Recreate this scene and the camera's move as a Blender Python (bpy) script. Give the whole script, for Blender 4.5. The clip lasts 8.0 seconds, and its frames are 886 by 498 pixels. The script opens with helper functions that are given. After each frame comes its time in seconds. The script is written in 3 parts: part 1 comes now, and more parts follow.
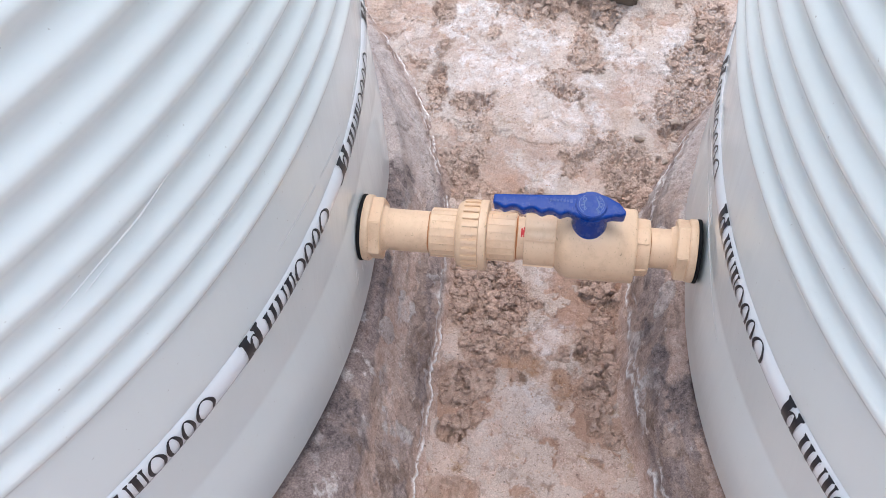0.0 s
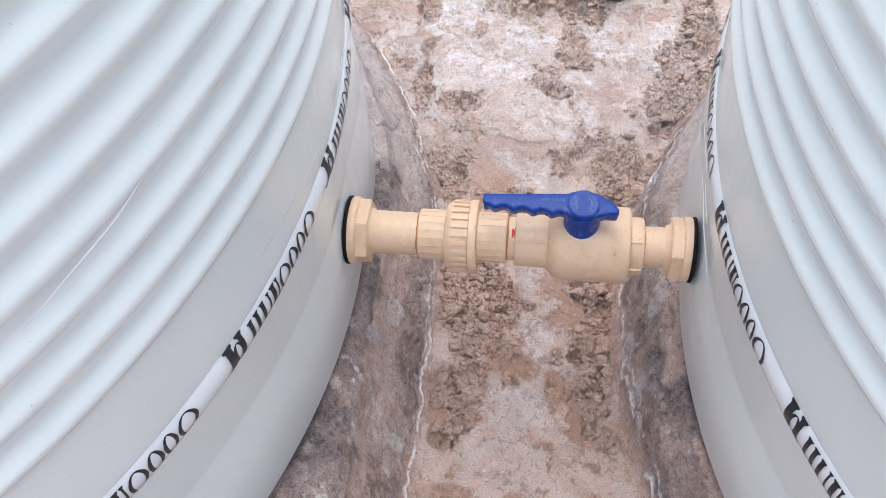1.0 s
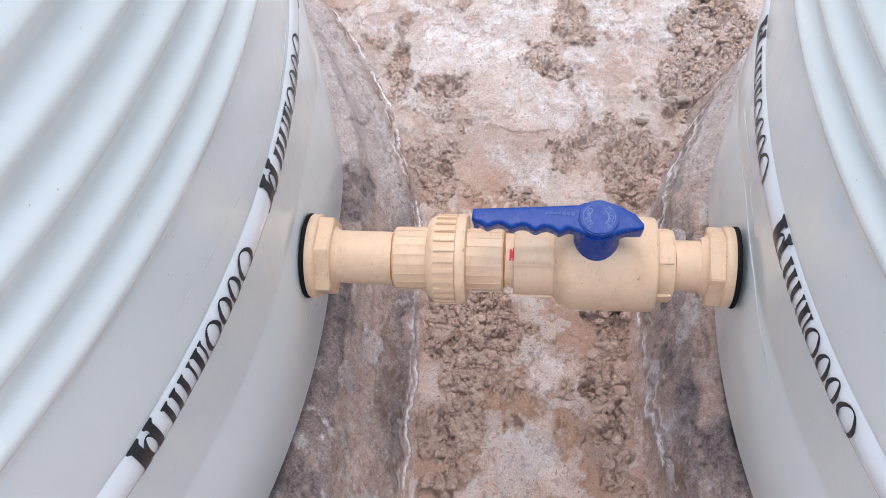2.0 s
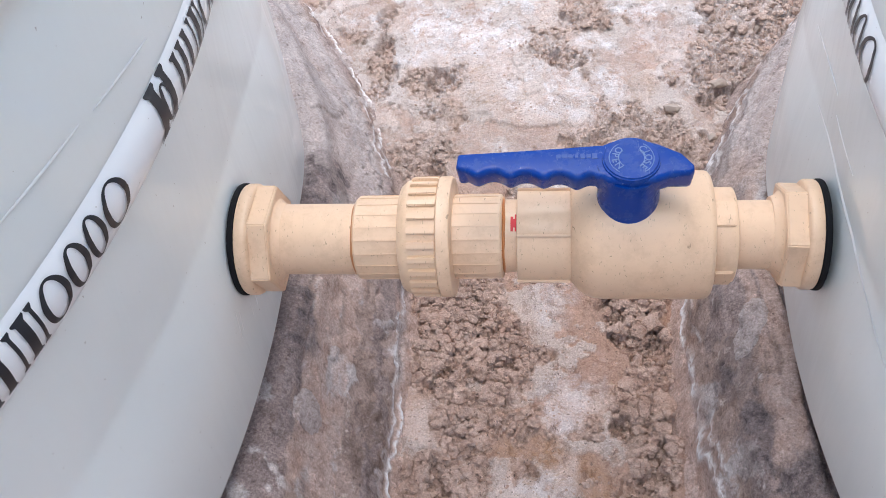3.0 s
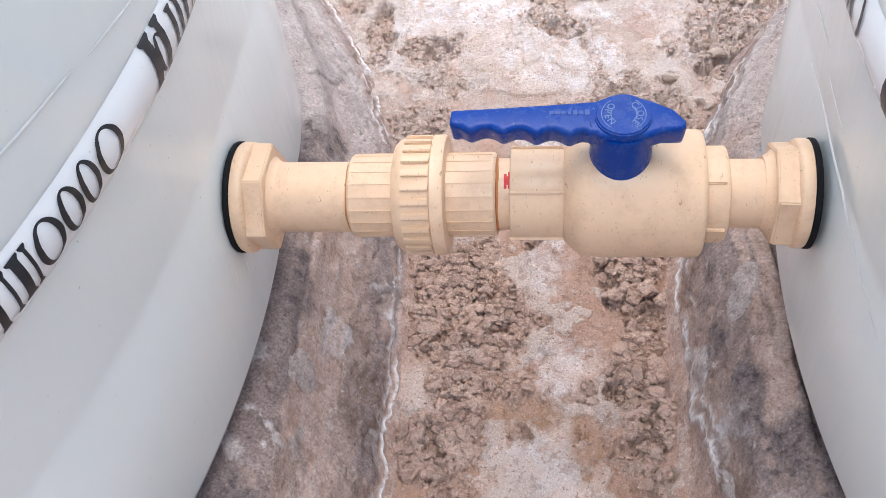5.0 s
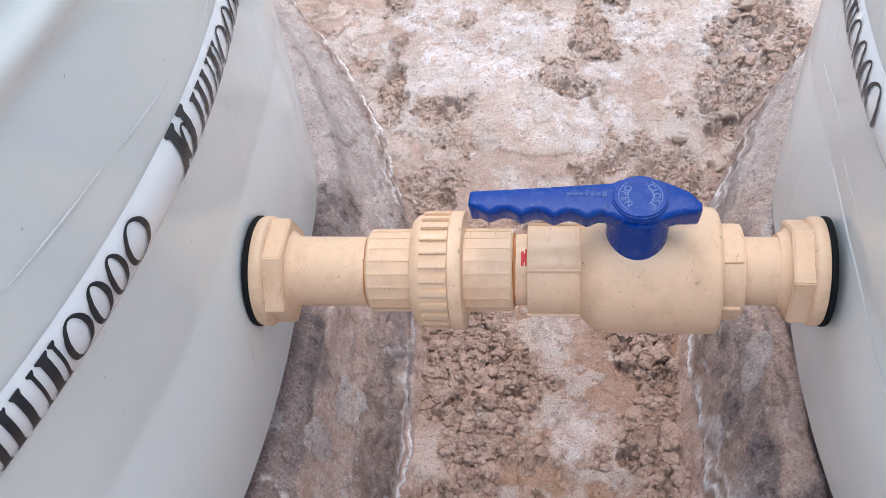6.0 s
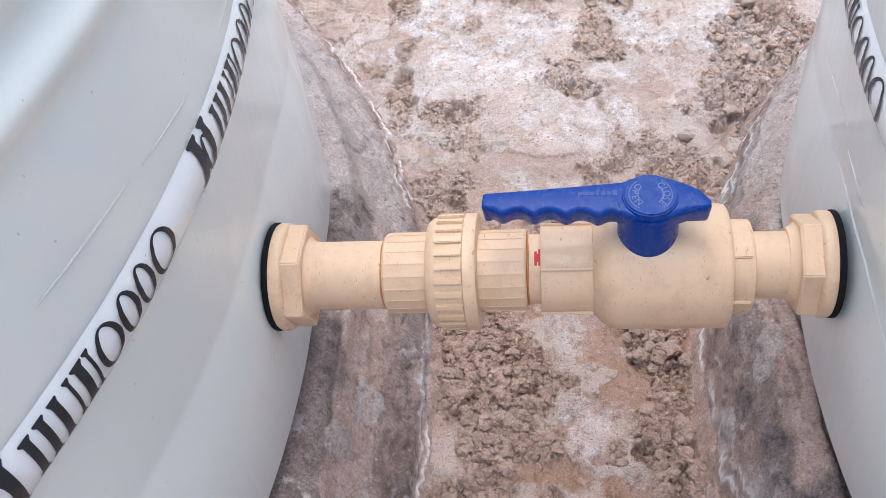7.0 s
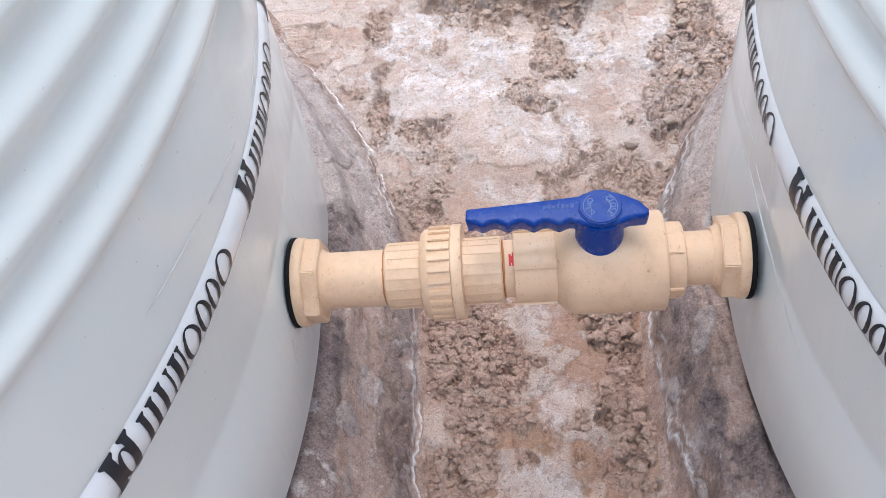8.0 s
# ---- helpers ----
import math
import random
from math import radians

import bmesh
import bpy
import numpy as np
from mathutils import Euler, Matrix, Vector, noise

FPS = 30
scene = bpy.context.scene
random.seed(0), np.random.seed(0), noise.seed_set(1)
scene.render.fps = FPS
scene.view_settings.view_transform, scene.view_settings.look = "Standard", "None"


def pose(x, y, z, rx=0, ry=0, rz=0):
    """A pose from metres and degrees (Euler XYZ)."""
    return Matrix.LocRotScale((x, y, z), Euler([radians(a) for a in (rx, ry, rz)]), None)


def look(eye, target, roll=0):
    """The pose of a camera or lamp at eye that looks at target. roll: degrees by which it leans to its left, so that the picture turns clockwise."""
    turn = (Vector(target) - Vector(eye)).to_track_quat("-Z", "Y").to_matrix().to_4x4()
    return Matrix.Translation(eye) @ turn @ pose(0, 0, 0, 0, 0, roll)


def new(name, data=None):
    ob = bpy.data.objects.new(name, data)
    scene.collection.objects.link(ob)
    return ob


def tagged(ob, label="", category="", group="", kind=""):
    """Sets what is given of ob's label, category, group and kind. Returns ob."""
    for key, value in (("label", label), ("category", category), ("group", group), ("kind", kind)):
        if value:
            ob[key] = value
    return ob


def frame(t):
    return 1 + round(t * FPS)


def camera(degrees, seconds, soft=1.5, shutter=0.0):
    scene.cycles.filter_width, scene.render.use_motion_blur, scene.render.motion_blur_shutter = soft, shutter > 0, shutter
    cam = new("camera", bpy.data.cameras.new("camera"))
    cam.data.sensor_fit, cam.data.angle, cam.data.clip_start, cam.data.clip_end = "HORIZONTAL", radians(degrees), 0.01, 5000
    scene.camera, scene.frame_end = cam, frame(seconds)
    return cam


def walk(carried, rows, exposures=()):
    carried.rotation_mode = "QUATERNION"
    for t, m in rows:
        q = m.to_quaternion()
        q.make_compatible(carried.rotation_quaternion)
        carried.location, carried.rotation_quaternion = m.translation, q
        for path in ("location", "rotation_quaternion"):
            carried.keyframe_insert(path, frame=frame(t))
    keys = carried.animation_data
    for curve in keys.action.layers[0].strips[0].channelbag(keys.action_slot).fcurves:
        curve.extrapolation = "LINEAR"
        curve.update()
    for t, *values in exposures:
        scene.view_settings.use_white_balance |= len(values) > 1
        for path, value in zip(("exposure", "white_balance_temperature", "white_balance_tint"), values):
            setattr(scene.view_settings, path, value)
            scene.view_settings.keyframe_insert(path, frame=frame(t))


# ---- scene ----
cam = camera(49.4, 8.0, soft=0.6)
PATH = [
    (0, (0.026, -0.558, 0.987), (-0.202, 0.583, -0.64), -4.6),
    (0.5, (0.026, -0.543, 0.984), (-0.204, 0.62, -0.626), -5.5),
    (1, (0.022, -0.544, 0.968), (-0.181, 0.602, -0.658), -4.4),
    (1.2, (0.017, -0.542, 0.973), (-0.177, 0.59, -0.664), -4.3),
    (2.3, (0.012, -0.363, 0.764), (-0.188, 0.743, -0.89), -8.0),
    (2.5, (0.014, -0.354, 0.713), (-0.256, 0.826, -0.879), -11.3),
    (3, (0.017, -0.359, 0.644), (-0.21, 0.906, -0.888), -7.9),
    (3.5, (0.01, -0.382, 0.626), (-0.204, 0.889, -0.904), -4.8),
    (4, (0.015, -0.388, 0.618), (-0.199, 0.861, -0.929), -6.7),
    (4.5, (0.02, -0.386, 0.616), (-0.207, 0.825, -0.96), -7.8),
    (5, (0.023, -0.373, 0.637), (-0.211, 0.866, -0.915), -8.0),
    (5.2, (0.02, -0.365, 0.646), (-0.215, 0.906, -0.88), -7.8),
    (6.5, (0.014, -0.357, 0.66), (-0.238, 0.934, -0.846), -8.2),
    (7, (0.012, -0.365, 0.666), (-0.242, 0.928, -0.838), -9.6),
    (7.5, (0.014, -0.394, 0.675), (-0.212, 0.886, -0.844), -9.2),
    (8, (0.006, -0.439, 0.767), (-0.165, 0.847, -0.755), -9.1),
]
walk(cam, [(t, look(eye, target, roll)) for t, eye, target, roll in PATH],
     exposures=[(0.0, 1.03, 6500, 10), (1.2, 1.04, 6520, 10), (2.4, 1.10, 6430, 10), (3.2, 1.15, 6400, 10), (4.5, 1.28, 6680, 10), (5.2, 1.25, 6550, 10), (6.3, 1.05, 6480, 10), (7.2, 1.10, 6440, 10), (8.0, 1.08, 6530, 10)])

# ---- light ----
world = bpy.data.worlds.new("world")
scene.world = world
world.use_nodes = True
wn = world.node_tree
sky = wn.nodes.new("ShaderNodeTexSky")
sky.sky_type = "NISHITA"
sky.sun_disc = False
sky.sun_elevation = radians(80)
sky.sun_rotation = radians(0)
sky.air_density, sky.dust_density, sky.ozone_density = 1.0, 2.5, 1.2
wn.links.new(sky.outputs["Color"], wn.nodes["Background"].inputs["Color"])
wn.nodes["Background"].inputs["Strength"].default_value = 0.13
sun_data = bpy.data.lights.new("sun", "SUN")
sun_data.energy, sun_data.angle, sun_data.color = 2.0, radians(70), (0.93, 0.97, 1.0)
sun = new("sun", sun_data)
sun.matrix_world = look((0.0, 0.3, 5.0), (0, 0.1, 0))


# ---- numeric noise for the terrain ----
def hash2(ix, iy, seed):
    h = (ix.astype(np.int64) * 374761393 + iy.astype(np.int64) * 668265263 + seed * 974634541) & 0xFFFFFFFF
    h = ((h ^ (h >> 13)) * 1274126177) & 0xFFFFFFFF
    h = ((h ^ (h >> 16)) * 2246822519) & 0xFFFFFFFF
    return ((h ^ (h >> 15)) & 0xFFFFFF) / float(0xFFFFFF)


def vnoise(x, y, seed):
    """Smooth value noise, 0 to 1."""
    ix, iy = np.floor(x), np.floor(y)
    fx, fy = x - ix, y - iy
    fx, fy = fx * fx * (3 - 2 * fx), fy * fy * (3 - 2 * fy)
    a, b = hash2(ix, iy, seed), hash2(ix + 1, iy, seed)
    c, d = hash2(ix, iy + 1, seed), hash2(ix + 1, iy + 1, seed)
    return (a * (1 - fx) + b * fx) * (1 - fy) + (c * (1 - fx) + d * fx) * fy


def fbm(x, y, size, octaves, seed):
    """Layered noise about 0.5, with its largest features of that size in metres."""
    total, weight, amp = 0.0, 0.0, 1.0
    for k in range(octaves):
        f = 2.0 ** k / size
        total = total + amp * vnoise(x * f + 7.3 * k, y * f - 3.1 * k, seed + k)
        weight += amp
        amp *= 0.55
    return total / weight


def worley(x, y, seed):
    """Distances to the nearest and second nearest cell point, and the nearest cell's random number."""
    ix, iy = np.floor(x), np.floor(y)
    f1, f2, cell = np.full(x.shape, 9.0), np.full(x.shape, 9.0), np.zeros(x.shape)
    for dx in (-1, 0, 1):
        for dy in (-1, 0, 1):
            cx, cy = ix + dx, iy + dy
            d = np.hypot(cx + hash2(cx, cy, seed) - x, cy + hash2(cx, cy, seed + 5) - y)
            near = d < f1
            f2 = np.where(near, f1, np.minimum(f2, d))
            cell = np.where(near, hash2(cx, cy, seed + 9), cell)
            f1 = np.where(near, d, f1)
    return f1, f2, cell


def step(a, b, v):
    k = np.clip((v - a) / (b - a), 0, 1)
    return k * k * (3 - 2 * k)


def patches(x, y, rows, ragged=0.55, seed=3, soft=0.82):
    """1 inside ragged elliptical patches given as x, y, half width, half depth."""
    out = np.zeros(np.shape(x))
    wob = (fbm(x, y, 0.06, 6, seed) - 0.5) * 3.4 * ragged
    for px, py, rx, ry in rows:
        d = np.hypot((x - px) / rx, (y - py) / ry) / 1.12
        out = np.maximum(out, 1 - step(soft, 1.08, d + wob))
    return out


# ---- materials ----
def material(name, colour=(0.5, 0.5, 0.5), rough=0.5):
    m = bpy.data.materials.new(name)
    m.use_nodes = True
    b = m.node_tree.nodes["Principled BSDF"]
    b.inputs["Base Color"].default_value = (*colour, 1)
    b.inputs["Roughness"].default_value = rough
    return m, m.node_tree, b


def node(tree, kind, **values):
    n = tree.nodes.new(kind)
    for key, value in values.items():
        n.inputs[key].default_value = value
    return n


def noise_tex(tree, scale, detail=6.0, rough=0.6, source=None, distort=0.0):
    n = node(tree, "ShaderNodeTexNoise", Scale=scale, Detail=detail, Roughness=rough, Distortion=distort)
    if source is None:
        co = tree.nodes.new("ShaderNodeTexCoord")
        source = co.outputs["Object"]
    tree.links.new(source, n.inputs["Vector"])
    return n.outputs["Fac"]


def ramp(tree, fac, lo, hi, a=(0, 0, 0), b=(1, 1, 1)):
    r = tree.nodes.new("ShaderNodeValToRGB")
    r.color_ramp.elements[0].position, r.color_ramp.elements[1].position = lo, hi
    r.color_ramp.elements[0].color, r.color_ramp.elements[1].color = (*a, 1), (*b, 1)
    tree.links.new(fac, r.inputs["Fac"])
    return r.outputs["Color"]


def mix(tree, fac, a, b, mode="MIX"):
    n = tree.nodes.new("ShaderNodeMix")
    n.data_type, n.blend_type = "RGBA", mode
    for value, socket in ((fac, n.inputs[0]), (a, n.inputs[6]), (b, n.inputs[7])):
        if isinstance(value, (int, float)):
            socket.default_value = value
        elif isinstance(value, tuple):
            socket.default_value = (*value, 1)
        else:
            tree.links.new(value, socket)
    return n.outputs[2]


def attribute(tree, name):
    n = tree.nodes.new("ShaderNodeAttribute")
    n.attribute_name = name
    return n.outputs["Fac"]


def bump(tree, bsdf, height, strength, distance, socket="Normal"):
    n = node(tree, "ShaderNodeBump", Strength=strength, Distance=distance)
    tree.links.new(height, n.inputs["Height"])
    tree.links.new(n.outputs["Normal"], bsdf.inputs[socket])
    return n


def granules(tree, scale, wobble, source=None):
    """Height of packed grains: 0 in the seams, 1 on the tops."""
    co = tree.nodes.new("ShaderNodeTexCoord")
    src = source or co.outputs["Object"]
    n = node(tree, "ShaderNodeTexNoise", Scale=scale * 0.7, Detail=3.0)
    tree.links.new(src, n.inputs["Vector"])
    sub = tree.nodes.new("ShaderNodeVectorMath")
    sub.operation = "MULTIPLY_ADD"
    sub.inputs[1].default_value = (wobble, wobble, wobble)
    tree.links.new(n.outputs["Color"], sub.inputs[0])
    tree.links.new(src, sub.inputs[2])
    v = node(tree, "ShaderNodeTexVoronoi", Scale=scale)
    v.feature = "DISTANCE_TO_EDGE"
    tree.links.new(sub.outputs["Vector"], v.inputs["Vector"])
    return ramp(tree, v.outputs["Distance"], 0.0, 0.22)


def soil_material():
    m, t, b = material("soil", rough=0.95)
    base = mix(t, ramp(t, noise_tex(t, 12, 6, 0.65), 0.36, 0.62), (0.425, 0.248, 0.175), (0.555, 0.372, 0.288))
    base = mix(t, attribute(t, "flake"), base, mix(t, ramp(t, noise_tex(t, 30, 6, 0.7), 0.38, 0.62), (0.59, 0.42, 0.342), (0.705, 0.56, 0.487)))
    base = mix(t, attribute(t, "skin"), base, (0.63, 0.505, 0.44))
    base = mix(t, ramp(t, noise_tex(t, 19, 7, 0.7, distort=0.8), 0.58, 0.68), base, (0.47, 0.30, 0.185))
    base = mix(t, mix(t, 1.0, attribute(t, "rust"), ramp(t, noise_tex(t, 90, 7, 0.75), 0.35, 0.6), "MULTIPLY"), base, (0.445, 0.262, 0.165))
    crumb = mix(t, ramp(t, noise_tex(t, 55, 6, 0.7), 0.36, 0.62), (0.49, 0.332, 0.262), (0.66, 0.49, 0.405))
    base = mix(t, mix(t, 1.0, attribute(t, "crumb"), (0.8, 0.8, 0.8), "MULTIPLY"), base, crumb)
    salt_noise = ramp(t, noise_tex(t, 60, 9, 0.8, distort=0.5), 0.38, 0.56)
    salt = mix(t, 1.0, attribute(t, "salt"), salt_noise, "MULTIPLY")
    base = mix(t, salt, base, mix(t, ramp(t, noise_tex(t, 70, 6, 0.7), 0.35, 0.6), (0.68, 0.61, 0.595), (0.84, 0.81, 0.825)))
    coarse, fine = granules(t, 230, 0.0022), granules(t, 520, 0.0012)
    rough_areas = ramp(t, noise_tex(t, 22, 5, 0.65), 0.42, 0.60, (0.12, 0.12, 0.12), (0.38, 0.38, 0.38))
    seams = mix(t, 1.0, mix(t, 0.6, (1, 1, 1), fine), mix(t, 0.5, (1, 1, 1), coarse), "MULTIPLY")
    # shade between the grains, put into the colour along the seams
    base = mix(t, rough_areas, base, mix(t, 1.0, base, seams, "MULTIPLY"))
    base = mix(t, 0.8, base, ramp(t, noise_tex(t, 620, 5, 0.85), 0.38, 0.62, (0.74, 0.715, 0.70), (1.16, 1.16, 1.16)), "MULTIPLY")
    base = mix(t, ramp(t, noise_tex(t, 95, 5, 0.6, distort=0.6), 0.57, 0.61), base, mix(t, 1.0, base, (0.78, 0.74, 0.72), "MULTIPLY"))
    base = mix(t, ramp(t, noise_tex(t, 150, 5, 0.65, distort=0.3), 0.585, 0.62), base, mix(t, 1.0, base, (1.15, 1.15, 1.15), "MULTIPLY"))
    speck = ramp(t, noise_tex(t, 300, 3, 0.55), 0.65, 0.69)
    base = mix(t, mix(t, 1.0, speck, (0.75, 0.75, 0.75), "MULTIPLY"), base, (0.14, 0.105, 0.085))
    dusty = mix(t, 1.0, attribute(t, "dust"), ramp(t, noise_tex(t, 45, 7, 0.7), 0.30, 0.62), "MULTIPLY")
    base = mix(t, dusty, base, mix(t, ramp(t, noise_tex(t, 240, 5, 0.8), 0.36, 0.62), (0.40, 0.345, 0.315), (0.62, 0.565, 0.535)))
    t.links.new(base, b.inputs["Base Color"])
    b.inputs["Specular IOR Level"].default_value = 0.15
    bump(t, b, mix(t, 0.5, seams, noise_tex(t, 260, 8, 0.75)), 0.9, 0.0022)
    return m


def cement_material():
    m, t, b = material("cement", rough=0.9)
    co = t.nodes.new("ShaderNodeTexCoord")
    v = co.outputs["Object"]
    big = ramp(t, noise_tex(t, 13, 9, 0.66, v, 0.6), 0.43, 0.56)
    base = mix(t, big, (0.225, 0.162, 0.135), (0.40, 0.302, 0.260))
    base = mix(t, ramp(t, noise_tex(t, 24, 9, 0.68, v, 0.7), 0.54, 0.62), base, (0.375, 0.300, 0.280))
    base = mix(t, ramp(t, noise_tex(t, 34, 9, 0.7, v, 0.4), 0.59, 0.65), base, (0.58, 0.49, 0.435))
    base = mix(t, attribute(t, "slate"), base, mix(t, ramp(t, noise_tex(t, 60, 6, 0.7), 0.35, 0.65), (0.215, 0.164, 0.153), (0.37, 0.293, 0.270)))
    base = mix(t, attribute(t, "pale"), base, mix(t, ramp(t, noise_tex(t, 40, 7, 0.7), 0.38, 0.62), (0.395, 0.345, 0.328), (0.54, 0.482, 0.460)))
    base = mix(t, attribute(t, "earth"), base, mix(t, ramp(t, noise_tex(t, 70, 6, 0.7), 0.38, 0.62), (0.46, 0.315, 0.250), (0.58, 0.44, 0.38)))
    # dark colour of damp patches, also of shade painted in the crack and by the tank
    base = mix(t, attribute(t, "damp_shade"), base, mix(t, ramp(t, noise_tex(t, 150, 6, 0.75), 0.38, 0.62), (0.095, 0.074, 0.073), (0.27, 0.220, 0.212)))
    fine = granules(t, 520, 0.0012)
    grit = ramp(t, noise_tex(t, 480, 5, 0.85), 0.38, 0.62, (0.60, 0.565, 0.55), (1.30, 1.28, 1.27))
    base = mix(t, 0.75, base, grit, "MULTIPLY")
    base = mix(t, ramp(t, noise_tex(t, 150, 5, 0.7, distort=0.3), 0.56, 0.62), base, mix(t, 1.0, base, (0.74, 0.70, 0.69), "MULTIPLY"))
    base = mix(t, ramp(t, noise_tex(t, 190, 5, 0.7, distort=0.3), 0.58, 0.64), base, mix(t, 1.0, base, (1.28, 1.26, 1.25), "MULTIPLY"))
    # small dark dots at random, in the colour only, without depth
    dark_dots = ramp(t, noise_tex(t, 230, 2, 0.5), 0.70, 0.75)
    base = mix(t, mix(t, 1.0, dark_dots, (0.7, 0.7, 0.7), "MULTIPLY"), base, (0.11, 0.085, 0.075))
    base = mix(t, mix(t, 1.0, attribute(t, "salt"), ramp(t, noise_tex(t, 230, 6, 0.8), 0.38, 0.50), "MULTIPLY"), base, (0.88, 0.85, 0.84))
    t.links.new(base, b.inputs["Base Color"])
    b.inputs["Specular IOR Level"].default_value = 0.25
    bump(t, b, mix(t, 0.7, fine, noise_tex(t, 300, 8, 0.78)), 0.8, 0.0018)
    return m


def tank_material(name, colour, streak):
    m, t, b = material(name, colour, 0.55)
    tone = ramp(t, noise_tex(t, 5, 4, 0.55), 0.3, 0.7, tuple(c * 0.965 for c in colour), colour)
    dust = ramp(t, noise_tex(t, 340, 3, 0.5), 0.735, 0.755)
    t.links.new(mix(t, mix(t, 1.0, dust, (0.55, 0.55, 0.55), "MULTIPLY"), tone, (0.30, 0.26, 0.22)), b.inputs["Base Color"])
    b.inputs["Subsurface Weight"].default_value = 0.6
    b.inputs["Subsurface Radius"].default_value = (1.0, 1.0, 1.0)
    b.inputs["Subsurface Scale"].default_value = 0.012
    b.inputs["Coat Weight"].default_value = 0.7
    b.inputs["Coat Roughness"].default_value = 0.05
    b.inputs["Coat IOR"].default_value = 1.5
    co = t.nodes.new("ShaderNodeTexCoord")
    mp = node(t, "ShaderNodeMapping", Scale=(26.0, 26.0, 5.0), Rotation=(0.35, 0.0, 0.0))
    t.links.new(co.outputs["Object"], mp.inputs["Vector"])
    mp2 = node(t, "ShaderNodeMapping", Scale=(60.0, 60.0, 9.0), Rotation=(-0.5, 0.25, 0.0))
    t.links.new(co.outputs["Object"], mp2.inputs["Vector"])
    folds = mix(t, 0.3, noise_tex(t, 1.0, 3, 0.5, mp.outputs["Vector"], 0.4), noise_tex(t, 1.0, 2, 0.5, mp2.outputs["Vector"], 0.8))
    bump(t, b, folds, streak, 0.004, "Coat Normal")
    return m


def plastic_material(name, colour, rough, dirt, dirt_colour, gloss=0.5, scratch=None):
    m, t, b = material(name, colour, rough)
    b.inputs["Specular IOR Level"].default_value = gloss
    tone = ramp(t, noise_tex(t, 38, 5, 0.6), 0.3, 0.72, tuple(c * 0.93 for c in colour), colour)
    co = t.nodes.new("ShaderNodeTexCoord")
    mp = node(t, "ShaderNodeMapping", Scale=(1.0, 0.32, 0.6), Rotation=(0.0, 0.0, 0.5))
    t.links.new(co.outputs["Object"], mp.inputs["Vector"])
    marks = ramp(t, noise_tex(t, 640, 3, 0.6, mp.outputs["Vector"], 0.9), 0.645, 0.715)
    smear = ramp(t, noise_tex(t, 55, 7, 0.75), 0.48, 0.78)
    base = mix(t, mix(t, 1.0, smear, (dirt * 0.8,) * 3, "MULTIPLY"), tone, dirt_colour)
    base = mix(t, mix(t, 1.0, marks, (dirt,) * 3, "MULTIPLY"), base, scratch or tuple(c * 0.55 for c in dirt_colour))
    t.links.new(base, b.inputs["Base Color"])
    r = t.nodes.new("ShaderNodeMapRange")
    r.inputs["To Min"].default_value, r.inputs["To Max"].default_value = rough - 0.06, rough + 0.14
    t.links.new(smear, r.inputs["Value"])
    t.links.new(r.outputs["Result"], b.inputs["Roughness"])
    bump(t, b, noise_tex(t, 260, 4, 0.6), 0.12, 0.0006)
    return m


SOIL = soil_material()
CEMENT = cement_material()
TANK = tank_material("tank_plastic", (0.79, 0.84, 0.828), 0.22)
BAND = tank_material("band_plastic", (0.84, 0.86, 0.88), 0.22)
CREAM = plastic_material("cream_cpvc", (0.77, 0.535, 0.35), 0.40, 0.75, (0.49, 0.30, 0.18))
BLUE = plastic_material("blue_plastic", (0.0007, 0.043, 0.275), 0.30, 0.45, (0.04, 0.10, 0.24), 0.22, (0.20, 0.27, 0.42))
FADED = plastic_material("worn_blue", (0.12, 0.20, 0.40), 0.6, 0.3, (0.30, 0.32, 0.36))
# paler than the shell: part of the creases' highlight is in this colour
FILM = tank_material("film_plastic", (0.84, 0.87, 0.86), 0.2)
WORN = plastic_material("scuffed_blue", (0.025, 0.075, 0.29), 0.6, 0.5, (0.24, 0.28, 0.36))
RUBBER = material("black_rubber", (0.008, 0.008, 0.009), 0.75)[0]
RUBBER.node_tree.nodes["Principled BSDF"].inputs["Specular IOR Level"].default_value = 0.15
INK = material("black_ink", (0.016, 0.017, 0.022), 0.35)[0]
RED = material("red_ink", (0.62, 0.025, 0.03), 0.5)[0]
RESIN = material("orange_solvent_cement", (0.50, 0.20, 0.07), 0.35)[0]


# ---- mesh helpers ----
def mesh_ob(name, verts, faces, mat, parent=None, label="", smooth=True):
    me = bpy.data.meshes.new(name)
    me.from_pydata(verts, [], faces)
    me.materials.append(mat)
    if smooth:
        me.polygons.foreach_set("use_smooth", [True] * len(me.polygons))
    ob = new(name, me)
    if parent is not None:
        ob.parent = parent
    return tagged(ob, label=label)


def part(name, bm, mat, parent, label="", smooth=True, angle=35):
    bmesh.ops.recalc_face_normals(bm, faces=bm.faces)
    me = bpy.data.meshes.new(name)
    bm.to_mesh(me)
    bm.free()
    me.materials.append(mat)
    if smooth:
        me.polygons.foreach_set("use_smooth", [True] * len(me.polygons))
        me.set_sharp_from_angle(angle=radians(angle))
    ob = new(name, me)
    ob.parent = parent
    return tagged(ob, label=label)


def thing(name, m, label, category, group=""):
    ob = new(name)
    ob.empty_display_size = 0.02
    ob.matrix_world = m
    return tagged(ob, label=label, category=category, group=group)


def grid_faces(nx, ny):
    i = np.arange((nx - 1) * (ny - 1))
    a = (i // (nx - 1)) * nx + i % (nx - 1)
    return np.stack([a, a + 1, a + nx + 1, a + nx], 1)


